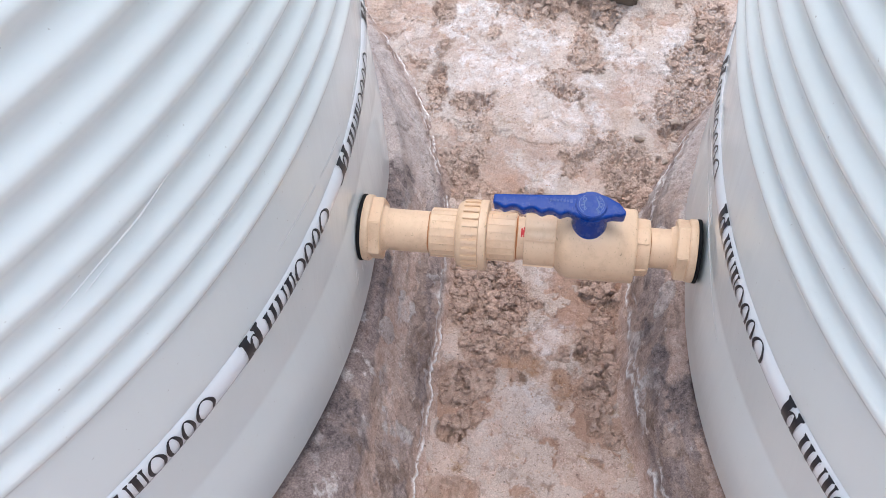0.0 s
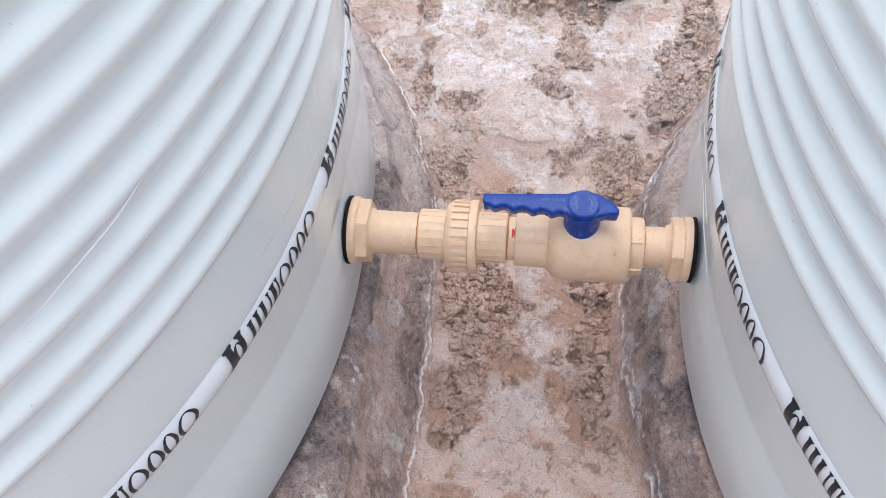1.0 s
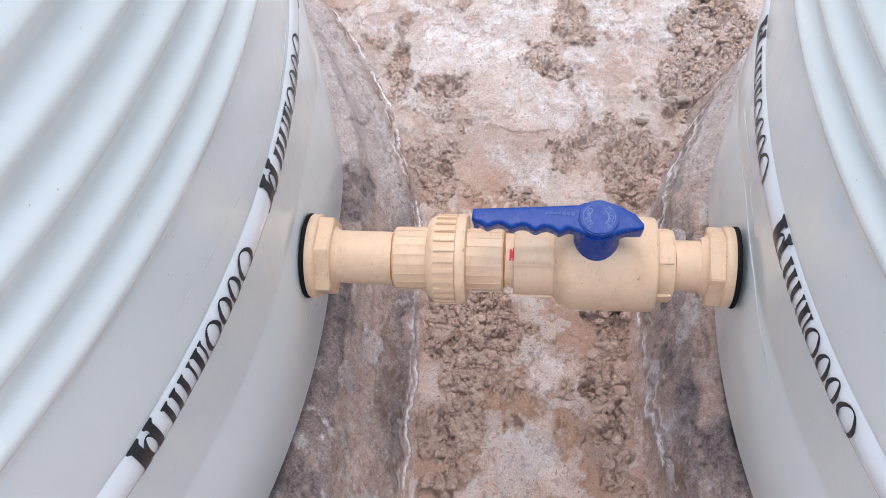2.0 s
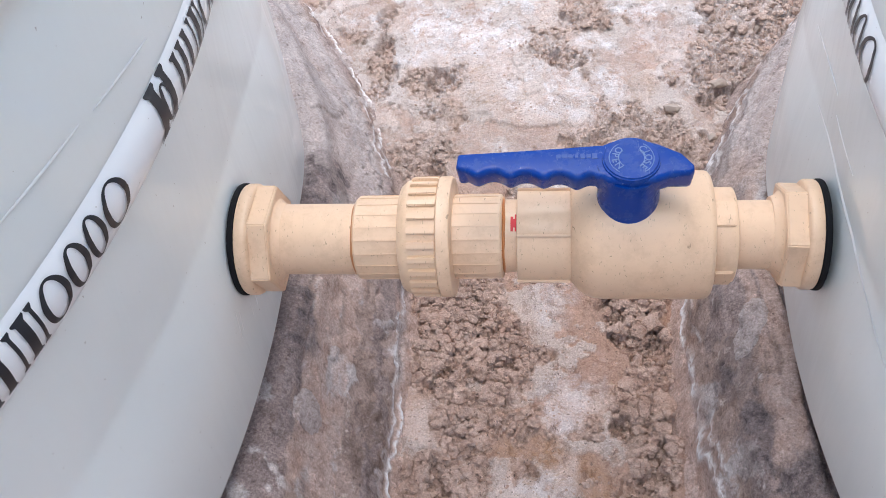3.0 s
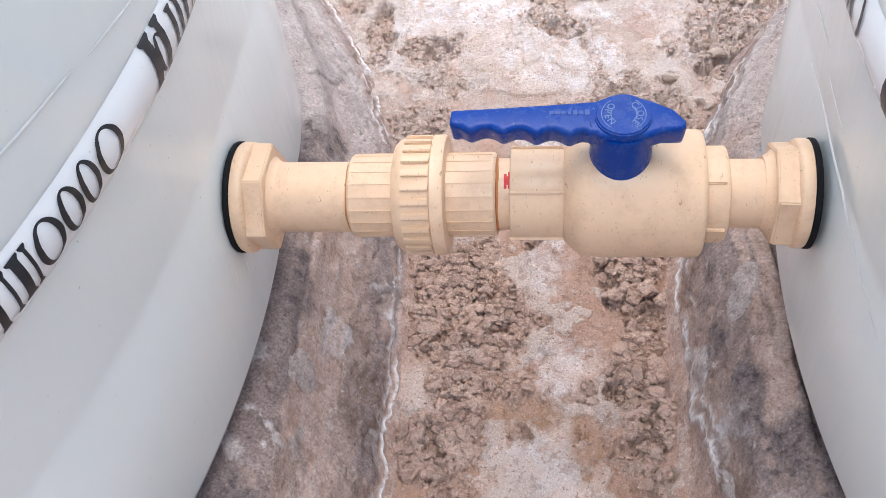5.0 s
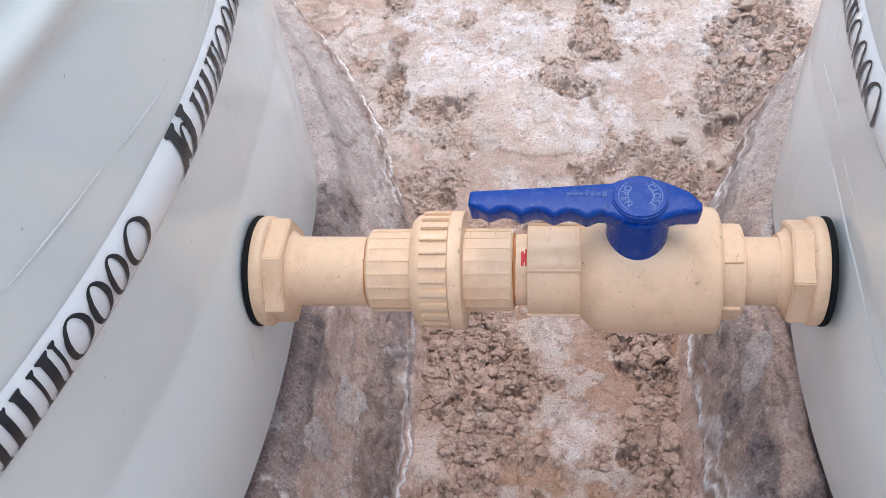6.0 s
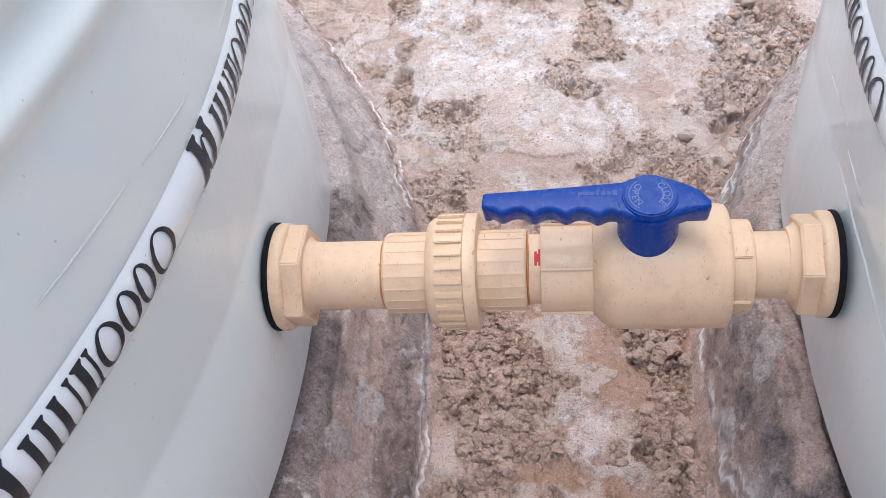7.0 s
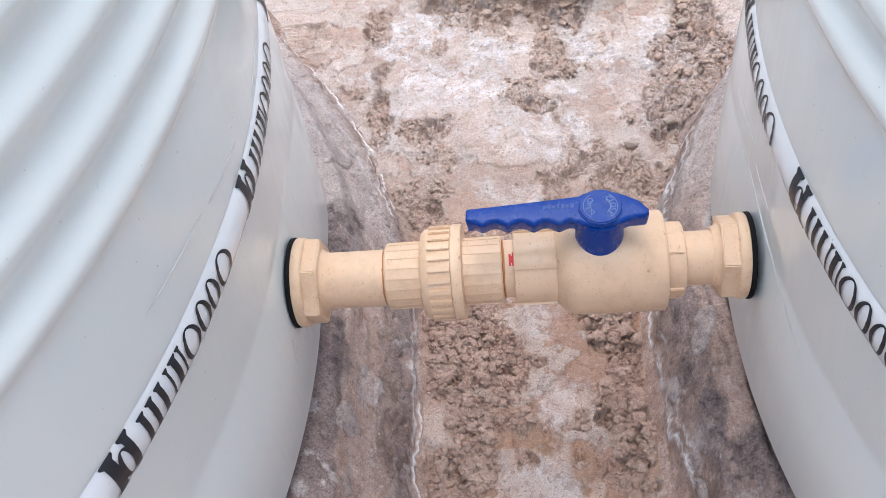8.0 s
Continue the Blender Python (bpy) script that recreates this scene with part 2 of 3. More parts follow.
def grid_ob(name, x, y, z, mat, attributes, parent=None):
    """A sheet from 2D arrays of places, with point attributes."""
    ny, nx = x.shape
    ob = mesh_ob(name, np.stack([x.ravel(), y.ravel(), z.ravel()], 1).tolist(), grid_faces(nx, ny).tolist(), mat, parent)
    for key, values in attributes.items():
        ob.data.attributes.new(key, "FLOAT", "POINT").data.foreach_set("value", values.ravel().astype(np.float32))
    return ob


def lathe_x(profile, segments=48):
    """A body turned about the x axis from (x, radius) rows, closed at both ends."""
    bm = bmesh.new()
    rings = []
    for x, r in profile:
        rings.append([bm.verts.new((x, r * math.cos(2 * math.pi * (k + 0.5) / segments), r * math.sin(2 * math.pi * (k + 0.5) / segments))) for k in range(segments)])
    for a, b in zip(rings, rings[1:]):
        for k in range(segments):
            bm.faces.new((a[k], a[(k + 1) % segments], b[(k + 1) % segments], b[k]))
    bm.faces.new(rings[0])
    bm.faces.new(rings[-1])
    return bm


def rounded(x0, x1, r, c=0.0012):
    """A profile with softened ends."""
    return [(x0, r - c), (x0 + 0.3 * c, r - 0.3 * c), (x0 + c, r), (x1 - c, r), (x1 - 0.3 * c, r - 0.3 * c), (x1, r - c)]


def block(sx, sy, sz, bevel=0.0004):
    bm = bmesh.new()
    bmesh.ops.create_cube(bm, size=1, matrix=Matrix.Diagonal((sx, sy, sz, 1)))
    bmesh.ops.bevel(bm, geom=bm.edges[:], offset=bevel, segments=2, affect="EDGES")
    return bm


# ---- ground ----
CRUMBS_NEAR = [(-0.051, 0.087, 0.044, 0.085), (-0.048, 0.005, 0.040, 0.045), (-0.072, -0.045, 0.020, 0.034), (-0.070, -0.105, 0.014, 0.018), (0.079, 0.112, 0.027, 0.049),
               (0.075, 0.004, 0.027, 0.041), (0.088, -0.061, 0.023, 0.046), (0.108, -0.102, 0.015, 0.016), (0.100, 0.170, 0.030, 0.030)]
CRUMBS_FAR = [(-0.098, 0.282, 0.034, 0.042), (-0.104, 0.363, 0.022, 0.022), (-0.152, 0.395, 0.015, 0.065), (0.112, 0.268, 0.044, 0.044),
              (0.027, 0.392, 0.026, 0.018), (0.185, 0.362, 0.044, 0.085), (0.225, 0.490, 0.028, 0.090), (0.075, 0.590, 0.130, 0.062), (-0.160, 0.530, 0.014, 0.034)]
SALT_PATCHES = [(-0.126, 0.474, 0.085, 0.095), (-0.038, 0.455, 0.060, 0.075), (0.168, 0.485, 0.030, 0.070), (0.085, 0.479, 0.047, 0.047),
                (0.030, 0.318, 0.050, 0.070), (0.071, 0.411, 0.050, 0.030), (0.003, 0.261, 0.037, 0.039), (0.018, 0.120, 0.021, 0.050),
                (0.023, 0.023, 0.025, 0.036), (-0.061, -0.048, 0.025, 0.039), (0.021, -0.072, 0.030, 0.036), (-0.028, -0.112, 0.023, 0.025), (-0.094, 0.122, 0.016, 0.020)]
RUST_PATCHES = [(0.006, -0.022, 0.030, 0.016), (-0.026, 0.048, 0.012, 0.022), (0.045, -0.030, 0.014, 0.030), (0.100, 0.345, 0.020, 0.020), (0.183, 0.425, 0.026, 0.022), (-0.024, 0.326, 0.018, 0.016)]


def ground_slope(x, y):
    """The level of the channel floor, a little higher away from the pipe."""
    return 0.085 * np.clip(y - 0.06, 0, 0.6) + 0.02 * step(0.50, 0.62, y) * step(0.24, 0.10, np.abs(x - 0.06))


def crumb_mask(x, y):
    near = np.maximum(patches(x, y, CRUMBS_NEAR, 0.65, 3, 0.70), patches(x, y, CRUMBS_FAR, 0.8, 8, 0.62))
    stray = 0.6 * step(0.57, 0.62, fbm(x, y, 0.045, 7, 401)) * step(0.75, 0.25, patches(x, y, SALT_PATCHES, 0.75, 14, 0.3))
    return np.maximum(near, stray)


def dust(x, y):
    """Grey dry dust that lies over the far part of the channel."""
    return 0.62 * step(0.16, 0.30, y + 0.08 * (fbm(x, y, 0.06, 5, 341) - 0.5))


def flake(x, y):
    """1 where the thin upper crust of the floor is still there."""
    return step(0.485, 0.510, fbm(x, y, 0.07, 9, 301))


def skin(x, y):
    return step(0.54, 0.565, fbm(x, y, 0.035, 8, 311))


def ground_height(x, y, crumbs):
    z = ground_slope(x, y) + 0.010 * (fbm(x, y, 0.10, 4, 11) - 0.5) + 0.0022 * (fbm(x, y, 0.012, 3, 21) - 0.5)
    wx = x + 0.009 * (fbm(x, y, 0.012, 4, 31) - 0.5) + 0.003 * (fbm(x, y, 0.004, 2, 35) - 0.5)
    wy = y + 0.009 * (fbm(x, y, 0.012, 4, 41) - 0.5) + 0.003 * (fbm(x, y, 0.004, 2, 45) - 0.5)
    z = z + (1 - crumbs) * (0.0020 * flake(x, y) + 0.0015 * skin(x, y))
    f1, f2, cell = worley(wx / 0.0105, wy / 0.0105, 51)
    plate = -(1 - np.clip((f2 - f1) * 3.4, 0, 1)) ** 2.5
    g1, g2, part_cell = worley(wx / 0.0055, wy / 0.0055, 61)
    chunk = -(1 - np.clip((g2 - g1) * 2.8, 0, 1)) ** 2.2
    f1, f2, fine_cell = worley(wx / 0.0028, wy / 0.0028, 66)
    fine = -(1 - np.clip((f2 - f1) * 2.2, 0, 1)) ** 2
    broken = step(0.42, 0.56, fbm(x, y, 0.030, 5, 78))
    relief = 0.0072 * plate * step(0.30, 0.45, fbm(x, y, 0.02, 3, 108)) + (0.0010 + 0.0028 * broken) * chunk + 0.0010 * broken * fine
    relief = relief + 0.0026 * (cell - 0.4) + (0.0006 + 0.0018 * broken) * (part_cell - 0.4) + 0.0008 * (fine_cell - 0.5) + 0.010 * (fbm(x, y, 0.030, 5, 98) - 0.5) + 0.0022
    relief = relief - 0.010 * step(0.58, 0.64, fbm(x, y, 0.022, 6, 88))
    return z + crumbs * relief + 0.0034 * (fbm(x, y, 0.03, 5, 77) - 0.5) + 0.0009 * chunk * step(0.45, 0.6, fbm(x, y, 0.04, 4, 79))


def spread(lo, hi, fine, far):
    """Fine steps between lo and hi, widening out to a distance far on both sides."""
    core = np.arange(lo, hi + 1e-9, fine)
    out, d, s = [], 0.0, fine
    while d < far:
        s *= 1.35
        d += s
        out.append(d)
    return np.concatenate([(lo - np.array(out))[::-1], core, hi + np.array(out)])


gx, gy = np.meshgrid(spread(-0.24, 0.28, 0.0011, 60), spread(-0.17, 0.68, 0.0013, 60))
crumbs = crumb_mask(gx, gy)
salt = patches(gx, gy, SALT_PATCHES, 0.85, 14, 0.45) * (1 - (0.72 - 0.30 * step(0.20, 0.35, gy)) * crumbs) * (0.50 + 0.50 * step(0.15, 0.40, gy)) * (0.25 + 0.75 * step(0.42, 0.48, fbm(gx, gy, 0.035, 9, 321)))
salt = np.maximum(salt, 0.5 * step(0.20, 0.38, gy) * step(0.40, 0.60, fbm(gx, gy, 0.05, 8, 331)))
rust = patches(gx, gy, RUST_PATCHES, 0.8, 24, 0.5) * (1 - 0.6 * crumbs)
ground = grid_ob("ground", gx, gy, ground_height(gx, gy, crumbs), SOIL, {"crumb": crumbs, "salt": salt, "rust": rust, "dust": dust(gx, gy) * (1 - 0.40 * crumbs) * (1 - 0.60 * salt), "flake": flake(gx, gy) * (1 - crumbs), "skin": skin(gx, gy) * (1 - crumbs)})
tagged(ground, "pinkish tan earth floor with white salt bloom and crumbly clods", "ground", kind="structure")


def clods(name, count, area, size, seed, label, mask_low, facets=2, bury=0.25):
    """Loose crumbs of earth strewn over the crumbly patches."""
    rng = np.random.default_rng(seed)
    bm = bmesh.new()
    bmesh.ops.create_icosphere(bm, subdivisions=facets, radius=1)
    unit = np.array([v.co for v in bm.verts])
    tri = np.array([[v.index for v in f.verts] for f in bm.faces])
    bm.free()
    x, y = rng.uniform(area[0], area[1], count * 12), rng.uniform(area[2], area[3], count * 12)
    keep = np.where(crumb_mask(x, y) + rng.uniform(-0.02, 0.02, x.size) > mask_low)[0][:count]
    x, y = x[keep], y[keep]
    z = ground_height(x, y, crumb_mask(x, y))
    r = size[0] + (size[1] - size[0]) * rng.uniform(0, 1, keep.size) ** 2.6
    dent = np.stack([fbm(unit[:, 0] * 1.3 + 9.1 * k, unit[:, 1] * 1.3 + unit[:, 2] * 1.1, 0.9, 3, seed + k) for k in range(40)])
    shape = unit[None] * (0.45 + 1.1 * dent[rng.integers(0, 40, keep.size)])[:, :, None] * rng.uniform(0.84, 1.14, (keep.size, len(unit), 1)) * rng.uniform([0.7, 0.7, 0.5], [1.3, 1.3, 0.9], (keep.size, 3))[:, None]
    verts = shape * r[:, None, None] + np.stack([x, y, z + bury * r], 1)[:, None]
    faces = (tri[None] + (np.arange(keep.size) * len(unit))[:, None, None]).reshape(-1, 3)
    ob = mesh_ob(name, verts.reshape(-1, 3).tolist(), faces.tolist(), SOIL, smooth=False)
    ob.data.attributes.new("crumb", "FLOAT", "POINT").data.foreach_set("value", np.ones(len(ob.data.vertices), np.float32))
    ob.data.attributes.new("dust", "FLOAT", "POINT").data.foreach_set("value", np.repeat(0.6 * dust(x, y), len(unit)).astype(np.float32))
    return tagged(ob, label, "soil", kind="stuff")


clods("soil_crumbs", 15000, (-0.2, 0.29, -0.16, 0.70), (0.0006, 0.0026), 5, "loose brown earth crumbs strewn on the floor", 0.42, 1)
clods("soil_clods", 2200, (-0.2, 0.29, -0.16, 0.24), (0.0022, 0.0060), 7, "crumbly clods of dry earth matted together", 0.60, 2, 0.0)
clods("soil_lumps", 420, (-0.06, 0.28, 0.42, 0.66), (0.0022, 0.0062), 9, "clumps of dry brown earth heaped by the brick", 0.6, 2)
clods("soil_grit", 6000, (-0.2, 0.29, -0.16, 0.70), (0.0004, 0.0014), 6, "fine grit scattered over the floor", -0.1, 1)


# ---- plinths under the tanks ----
def plinth(name, side, centre, limit, foot, profile, damp_shade_spots, flakes, label):
    """A round cement plinth; foot gives the x of its foot in the channel, on the side of smaller x."""
    fine = np.arange(-38, 56, 0.13)
    rest = np.arange(56, 321.5, 3.0)
    th = np.radians(np.concatenate([fine, rest, fine[:1] + 360]))
    r_try = np.linspace(limit - 0.30, limit, 700)
    px = centre[0] + r_try * np.cos(th)[:, None]
    py = centre[1] + r_try * np.sin(th)[:, None]
    inside = px < foot(py)
    reach = np.where(np.cos(th)[:, None] > 0.3, inside, True).sum(1)
    rf = r_try[np.clip(reach - 1, 0, 699)]
    rf = np.convolve(np.pad(rf, 4, "edge"), np.ones(9) / 9, "valid")
    rf[-1] = rf[0]
    ds = np.concatenate([np.arange(0, 0.045, 0.0008), np.arange(0.045, 0.12, 0.0014), [0.15, 0.25, 0.4, limit - 0.31]])
    d, rr = np.meshgrid(ds, rf)
    theta = th[:, None] + 0 * d
    x, y = centre[0] + (rr - d) * np.cos(theta), centre[1] + (rr - d) * np.sin(theta)
    arc = theta * 0.6
    pd, pz = np.array([p[0] for p in profile]), np.array([p[1] for p in profile])
    run = np.interp(d, pd, np.concatenate([[0], np.cumsum(np.hypot(np.diff(pd), np.diff(pz)))]))
    along = theta * 0.75
    grade = np.interp(d, (pd[1:] + pd[:-1]) / 2, np.diff(pz) / np.diff(pd))
    up = 1 / np.sqrt(1 + grade ** 2)
    z = np.interp(d, pd, pz) + ground_slope(x * 0, y) * np.clip(1 - d / 0.05, 0, 1)
    rough = np.clip(1.25 - d / 0.10, 0, 1)
    lift = 0.010 * (fbm(run, along, 0.07, 4, 71 + side) - 0.5) + 0.0075 * (fbm(run, along, 0.016, 6, 81) - 0.5) + 0.0018 * (fbm(run, along, 0.0045, 3, 83) - 0.5)
    pit1, pit2, pit_cell = worley(run / 0.011, along / 0.011, 85)
    lift = lift - 0.0026 * step(0.30, 0.10, pit1) * (pit_cell > 0.70)
    scab = step(0.50, 0.52, fbm(run, along * 0.7, 0.04, 8, 89 + side))
    lift = rough * (lift + 0.0014 * scab) * np.clip(d / 0.02, 0.25, 1)
    z = z + lift * up
    push = lift * grade * up * (d > 0)
    line = (0.0155 if side < 0 else 0.0175) + 0.012 * (fbm(arc * 0, arc, 0.07, 3, 101 + side) - 0.5) + 0.009 * (fbm(arc * 0, arc, 0.014, 4, 105 + side) - 0.5)
    crust = 1.2 * np.exp(-((d - line) / 0.0008) ** 2) * step(0.38, 0.48, fbm(arc * 0 + 0.3, arc, 0.03, 4, 111 + side))
    crust = np.maximum(crust, 0.8 * np.exp(-((d - line - 0.0045) / 0.0006) ** 2) * step(0.40, 0.55, fbm(arc * 0 + 0.9, arc, 0.03, 2, 121 + side)))
    crust = np.clip(crust, 0, 1)
    push = push + 0.0009 * crust
    z = z + 0.0009 * crust
    crack_at = 0.068 + 0.016 * (fbm(arc * 0, arc, 0.05, 4, 131 + side) - 0.5)
    crack = np.exp(-((d - crack_at) / 0.0016) ** 2) * step(0.48, 0.56, fbm(arc * 0 + 2.0, arc, 0.07, 3, 141 + side)) * step(0.12, 0.05, y)
    z = z - 0.005 * crack
    x, y = x + push * np.cos(theta), y + push * np.sin(theta)
    z[:, 0] -= 0.012
    # damp patches, plus the crack's shade painted in the same dark colour
    damp_shade = np.maximum(patches(x, y, damp_shade_spots, 0.7, 151) * (0.45 + 0.55 * step(0.4, 0.6, fbm(run, along, 0.012, 4, 171))), 0.85 * crack)
    wander = d + 0.018 * (fbm(d, arc, 0.05, 6, 181 + side) - 0.5)
    earth = step(0.44, 0.52, fbm(wander, arc * 0.12, 0.012, 7, 161)) * step(0.05, 0.03, np.abs(d - 0.034)) * 0.7
    earth = np.maximum(earth, step(0.020, 0.012, d + 0.008 * (fbm(d, arc, 0.03, 5, 166) - 0.5)))
    earth = earth * (1 - 0.75 * step(0.10, 0.20, y))
    slate = step(0.49, 0.53, fbm(run, along * 0.6, 0.05, 8, 191 + side))
    pale = step(0.60, 0.625, fbm(run * 1.2, along, 0.035, 8, 207 + side))
    pale = np.maximum(pale, 0.85 * step(0.12, 0.20, y + 0.10 * (fbm(run, along, 0.05, 6, 217) - 0.5)) * step(0.020, 0.030, d))
    z = z + rough * (0.0016 * slate + 0.0014 * pale - 0.0016 * earth)
    ob = grid_ob(name, x if side < 0 else -x, y, z, CEMENT, {"salt": crust, "damp_shade": damp_shade, "earth": earth, "slate": slate, "pale": pale})
        # thin smears of mortar that stand proud of the slope
    for k, spot in enumerate(flakes):
        cover = patches(x, y, [spot], 0.8, 211 + 7 * k + side, 0.6)
        near = cover > 0.02
        rows, cols = np.where(near.any(1))[0], np.where(near.any(0))[0]
        cut = (slice(rows[0], rows[-1] + 1), slice(cols[0], cols[-1] + 1))
        lift = 0.0032 * step(0.15, 0.45, cover) - 0.0014
        fx, fy, fz = x + 0.5 * lift * np.cos(theta), y + 0.5 * lift * np.sin(theta), z + lift
        grid_ob("mortar_smear", (fx if side < 0 else -fx)[cut], fy[cut], fz[cut], CEMENT,
                {"salt": 0 * crust[cut], "damp_shade": 0 * damp_shade[cut], "earth": 0.25 * earth[cut], "slate": 0 * slate[cut], "pale": 0.85 + 0 * pale[cut]}, ob)
    return tagged(ob, label, "plinth", "plinths under the tanks")


plinth("tank_plinth", -1, (-0.828, -0.005), 0.815,
       lambda y: -0.0855 - 0.80 * np.clip(y - 0.06, 0, 2) ** 2 - 0.5 * np.clip(-0.2 - y, 0, 2) ** 2,
       [(0, -0.006), (0.008, 0.0035), (0.016, 0.012), (0.021, 0.026), (0.038, 0.050), (0.056, 0.076), (0.065, 0.100), (0.078, 0.108), (0.095, 0.110), (0.120, 0.112), (1.3, 0.112)],
       # the last two spots paint the tank's shade onto the plinth
       [(-0.160, 0.03, 0.016, 0.040), (-0.16, 0.15, 0.012, 0.04), (-0.205, -0.09, 0.022, 0.06), (-0.190, -0.16, 0.030, 0.04)],
       [(-0.1455, -0.040, 0.0085, 0.020), (-0.139, 0.016, 0.0045, 0.011), (-0.187, 0.265, 0.010, 0.028)],
       "grey cement plinth with stained sloping side under a tank")
plinth("tank_plinth", 1, (-0.797, 0.0), 0.787,
       lambda y: -0.1040 - 0.98 * np.clip(y - 0.06, 0, 2) ** 2 - 1.0 * np.clip(0.0 - y, 0, 2) ** 2,
       [(0, -0.006), (0.008, 0.004), (0.014, 0.016), (0.018, 0.036), (0.031, 0.078), (0.050, 0.099), (0.066, 0.103), (0.09, 0.105), (0.120, 0.106), (1.3, 0.106)],
       [(-0.134, 0.060, 0.009, 0.034), (-0.138, 0.010, 0.010, 0.040), (-0.145, -0.045, 0.012, 0.034), (-0.166, -0.092, 0.020, 0.030), (-0.150, 0.120, 0.010, 0.030)],
       [(-0.152, 0.030, 0.010, 0.020), (-0.146, 0.115, 0.008, 0.020)],
       "grey cement plinth with dark damp patches under a tank")


# ---- tanks ----
def tank(x, y, radius, base, ring, first_rib, pitch, ribs, facing, mark_at, mark_pitch, creases, label):
    ob = thing("water_tank", pose(x, y, base), label, "water tank", "water tanks")
    top = first_rib + pitch * ribs - base
    ring, rib0 = ring - base, first_rib - base
    wall = radius - 0.0035
    prof = [(0.0, 0.0), (wall - 0.030, 0.0), (wall - 0.016, 0.004), (wall - 0.0085, 0.011), (wall - 0.0048, 0.021), (wall - 0.0046, ring - 0.14), (wall - 0.0068, ring - 0.100),
            (wall - 0.0069, ring - 0.096), (wall - 0.0066, ring - 0.092), (wall - 0.0012, ring - 0.03), (wall, ring - 0.016), (wall + 0.002, ring + 0.016), (wall + 0.003, rib0 - pitch * 0.62)]
    z, n = rib0 - pitch * 0.5, 14
    for k in range(ribs * n + 1):
        phase = k / n
        prof.append((wall + 0.003 + 0.0060 * (0.5 - 0.5 * math.cos(2 * math.pi * phase)) ** 1.2, z + pitch * phase))
    end = z + pitch * ribs
    for k in range(1, 9):
        a = k / 8 * math.pi / 2
        prof.append((wall * math.cos(a) ** 0.55 if k < 8 else 0.0, end + 0.02 + 0.22 * math.sin(a)))
    seg = 288
    ang = np.radians(facing + np.concatenate([np.arange(-45, 45, 0.5), np.linspace(45, 315, seg - 180, endpoint=False)]))
    pr = np.array(prof)
    # the tight film stands off the lower wall towards the far end of the channel
    dev = np.degrees(np.abs(ang - radians(facing))) * (np.sin(ang) > 0)
    stand_off = 0.0125 * step(3.0, 15.0, dev) * step(75.0, 45.0, dev) * (step(ring - 0.016, ring - 0.05, pr[:, 1:]) * (pr[:, :1] > 0.1))
    vx, vy = (pr[:, :1] + stand_off) * np.cos(ang), (pr[:, :1] + stand_off) * np.sin(ang)
    vz = np.repeat(pr[:, 1:], seg, 1)
    idx = np.arange(len(prof) * seg).reshape(len(prof), seg)
    nxt = np.roll(idx, -1, 1)
    faces = np.stack([idx[:-1], nxt[:-1], nxt[1:], idx[1:]], -1).reshape(-1, 4)
    pr_r, pr_z = pr[2:, 0], pr[2:, 1]
    mesh_ob("shell", np.stack([vx, vy, vz], -1).reshape(-1, 3).tolist(), faces.tolist(), TANK, ob)
    # printed bead round the tank
    bead = [(radius - 0.012, ring - 0.0195), (radius - 0.0080, ring - 0.0190), (radius - 0.0050, ring - 0.0175), (radius - 0.0010, ring - 0.0135), (radius + 0.0014, ring - 0.0070), (radius + 0.002, ring),
            (radius + 0.0014, ring + 0.0070), (radius - 0.0010, ring + 0.0135), (radius - 0.0040, ring + 0.0170), (radius - 0.0065, ring + 0.0185), (radius - 0.012, ring + 0.0190)]
    pr = np.array(bead)
    vx, vy = pr[:, :1] * np.cos(ang), pr[:, :1] * np.sin(ang)
    vz = np.repeat(pr[:, 1:], seg, 1)
    idx = np.arange(len(bead) * seg).reshape(len(bead), seg)
    nxt = np.roll(idx, -1, 1)
    faces = np.stack([idx[:-1], nxt[:-1], nxt[1:], idx[1:]], -1).reshape(-1, 4)
    mesh_ob("printed_band", np.stack([vx, vy, vz], -1).reshape(-1, 3).tolist(), faces.tolist(), BAND, ob, "white raised band with black printed marks")

    # creases in the clear wrapping film
    for run in creases:
        verts, faces = [], []
        pts = []
        for (a0, z0, w0), (a1, z1, w1) in zip(run, run[1:]):
            for k in range(16):
                f = k / 16
                pts.append((a0 + (a1 - a0) * f, z0 + (z1 - z0) * f - base, w0 + (w1 - w0) * f))
        for k, (a, zz, w) in enumerate(pts):
            w = 0.7 * w * math.sin(math.pi * (k + 0.5) / len(pts)) ** 0.5
            r = float(np.interp(zz, pr_z, pr_r)) + 0.0002 if zz < rib0 else wall + 0.0088
            if zz < ring - 0.016 and math.sin(radians(a)) > 0:
                r += float(0.0125 * step(3.0, 15.0, abs(a - facing)) * step(ring - 0.016, ring - 0.05, zz))
            if abs(zz - ring) < 0.02:
                r += 0.0098 * (1 - (abs(zz - ring) / 0.02) ** 3)
            for dz, dr in ((-w, -0.0002), (-0.5 * w, min(0.3 * w, 0.0004)), (0.0, min(0.45 * w, 0.0006)), (0.5 * w, min(0.3 * w, 0.0004)), (w, -0.0002)):
                verts.append(((r + dr) * math.cos(radians(a)), (r + dr) * math.sin(radians(a)), zz + dz))
        for k in range(len(pts) - 1):
            for q in range(4):
                p = 5 * k + q
                faces.append((p, p + 1, p + 6, p + 5))
        mesh_ob("film_crease", verts, faces, FILM, ob, "shiny crease of clear wrapping film")

    # repeated black marks: plain boxes in place of the maker's name
    def bead_r(dz):
        return float(np.interp(ring + dz, [p[1] for p in bead], [p[0] for p in bead])) + 0.0005

